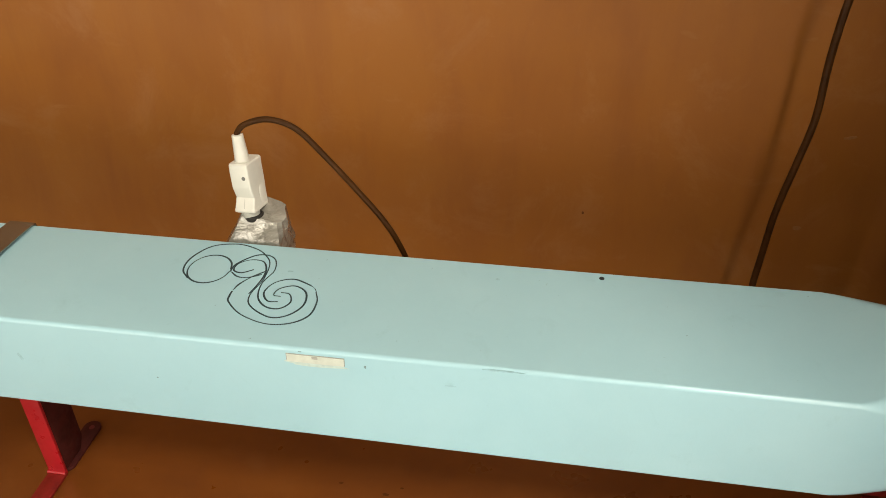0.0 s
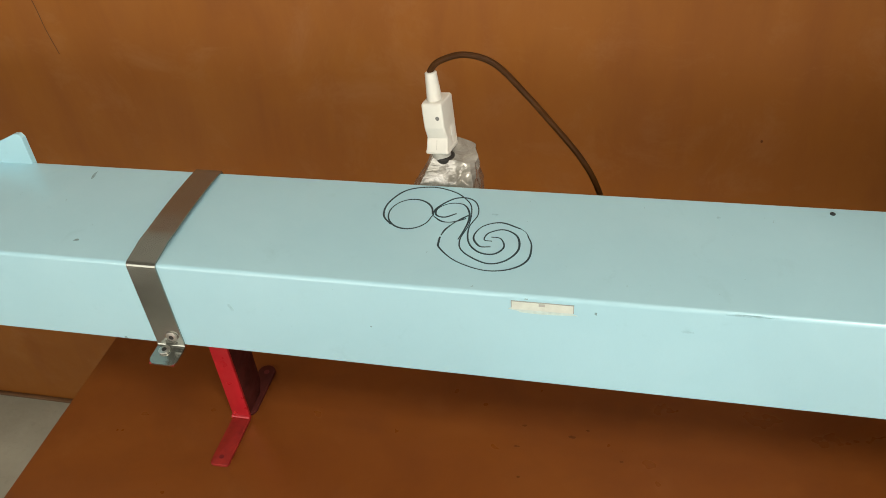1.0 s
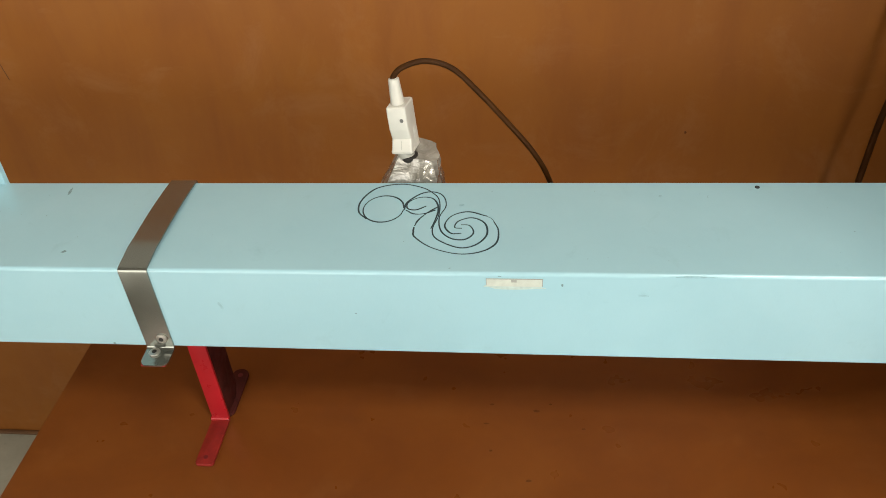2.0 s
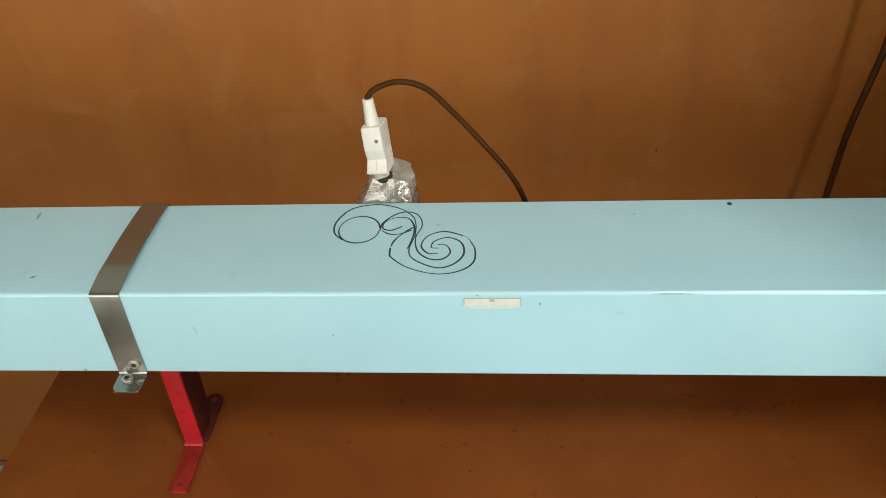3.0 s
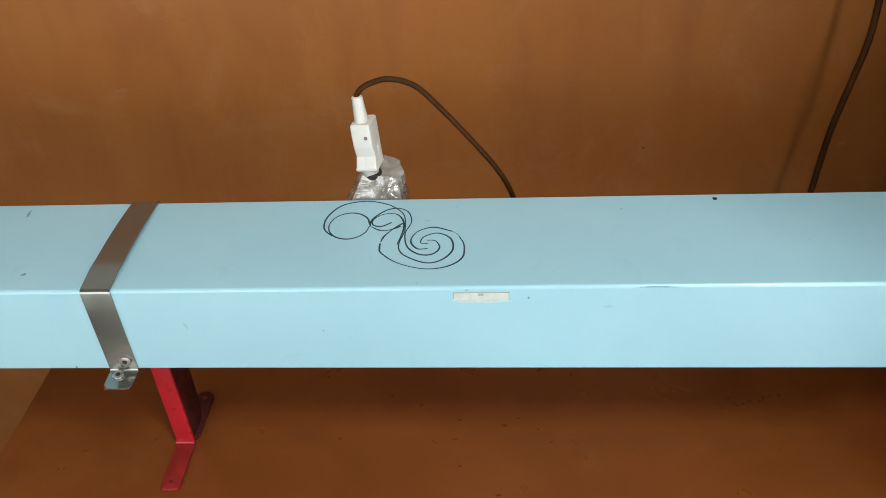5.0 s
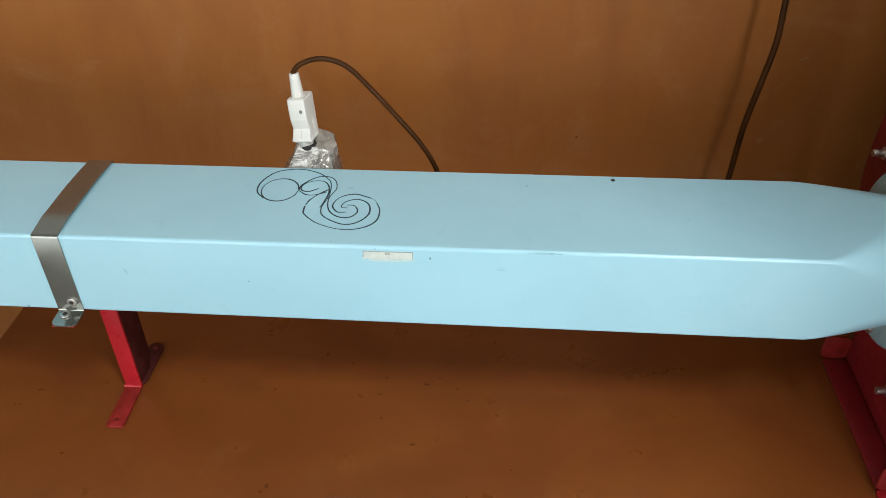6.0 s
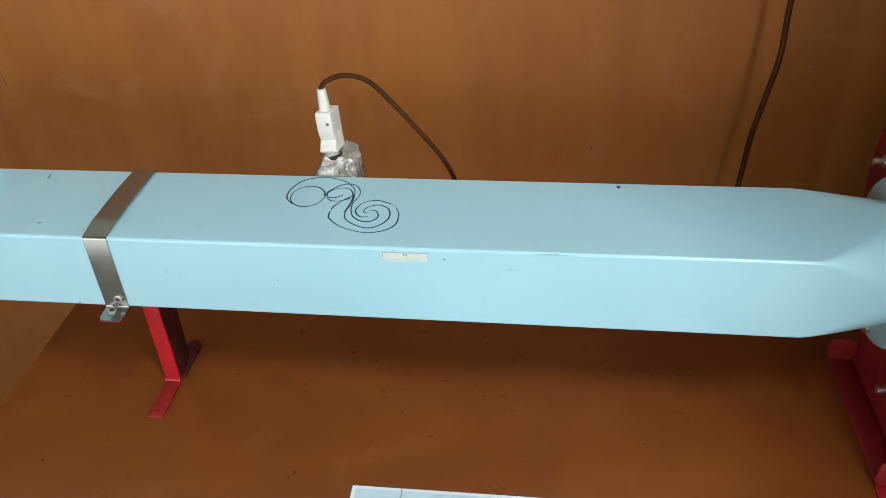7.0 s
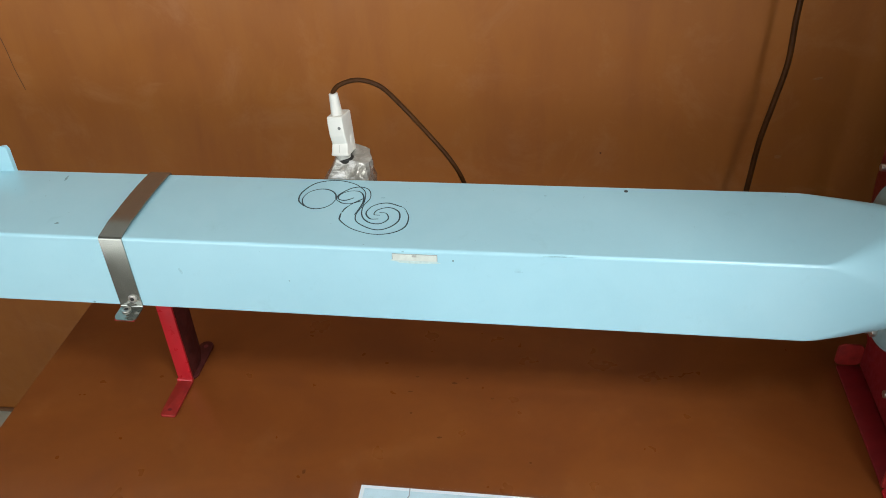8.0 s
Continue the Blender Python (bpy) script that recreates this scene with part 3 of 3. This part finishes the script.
part("seam", loft([[axis @ Vector((x, y - 0.0001, z)) for x, y in ((-0.0002, -0.0094 + 0.00485 * f), (0.0002, -0.0094 + 0.00485 * f), (0.0002, -0.0085 + 0.00485 * f), (-0.0002, -0.0085 + 0.00485 * f))]
                   for z, f in ((0.0074, 0.0), (0.0134, 0.62))]), SOCKET_GREY, plug, "moulding seam")
part("grip", loft([[axis @ Vector((x, y, z)) for x, y in round_rect(0.0066, 0.0080, 0.002, 0.0105, 0.0007, 2)] for z in (0.0055, 0.0175)]
                  + [[axis @ Vector((x, y, 0.0205)) for x, y in round_rect(0.0064, 0.0074, 0.003, 0.0095, 0.0003, 2)]]), PLUG_WHITE, plug)
part("boot", lathe([(0.0053, 0.0390), (0.0051, 0.042), (0.0045, 0.051), (0.0040, 0.0590), (0.0032, 0.0594)], 20, axis, (-0.0004, 0.0005)), PLUG_WHITE, plug)
part("screw", loft([[axis @ Vector((0.0034 + 0.0014 * math.cos(a), y, 0.0300 + 0.0015 * math.sin(a))) for a in [k * math.tau / 14 for k in range(14)]] for y in (-0.0060, -0.0085)]), SCREW_GREY, plug, "small grey screw")

cord = thing("mains_cable", (0.35, 0.2, 0.003), "dark brown mains cable looping behind the duct and up the wall", "cable")
tip = axis @ Vector((-0.0004, 0.0005, 0.055))
line = smooth_path([tip, axis @ Vector((-0.0001, 0.0005, 0.0605)), (0.1590, 0.136, 0.2900), (0.175, 0.138, 0.2935), (0.194, 0.138, 0.2875), (0.213, 0.138, 0.2675), (0.234, 0.139, 0.241),
                    (0.252, 0.140, 0.216), (0.264, 0.141, 0.191), (0.282, 0.150, 0.13), (0.315, 0.175, 0.05), (0.375, 0.205, 0.006), (0.455, 0.225, 0.004), (0.515, 0.240, 0.02),
                    (0.542, 0.256, 0.065), (0.5475, 0.262, 0.118), (0.5503, 0.262, 0.175), (0.5568, 0.262, 0.222), (0.5618, 0.262, 0.262), (0.5608, 0.262, 0.310), (0.564, 0.263, 0.36),
                    (0.575, 0.262, 0.43), (0.60, 0.28, 0.60), (0.61, 0.298, 0.80), (0.61, 0.300, 1.00)], 8)
part("sheath", sweep(line, lambda f: 0.0021 + 0.0008 * min(1, max(0, (f - 0.40) / 0.2)), 12), CABLE, cord)

# ---------------------------------------------------------------- laminated sheet on the table
sheet = thing("laminated_sheet", (0.293, -0.2, 0.0), "white printed paper sheet in clear lamination lying on the table", "paper")
part("paper", box(0.1890, 0.3990, -0.355, -0.0580, 0.0006, 0.0010), PAPER, sheet)
part("picture", box(0.1925, 0.3955, -0.3515, -0.0612, 0.0008, 0.00112), PICTURE, sheet, "pale blue printed picture with a white margin")
part("film", box(0.1815, 0.4090, -0.364, -0.0555, 0.0002, 0.0014), FILM, sheet, "clear glossy lamination film")
for i, (a, b) in enumerate((((0.232, -0.058), (0.2325, -0.066)), ((0.2325, -0.066), (0.229, -0.074)), ((0.22, -0.080), (0.37, -0.082)), ((0.22, -0.092), (0.34, -0.094)))):
    part("drawn_line", sweep([Vector((*a, 0.0011)), Vector((*b, 0.0011))], 0.0005, 6, 0.4), PRINT, sheet)
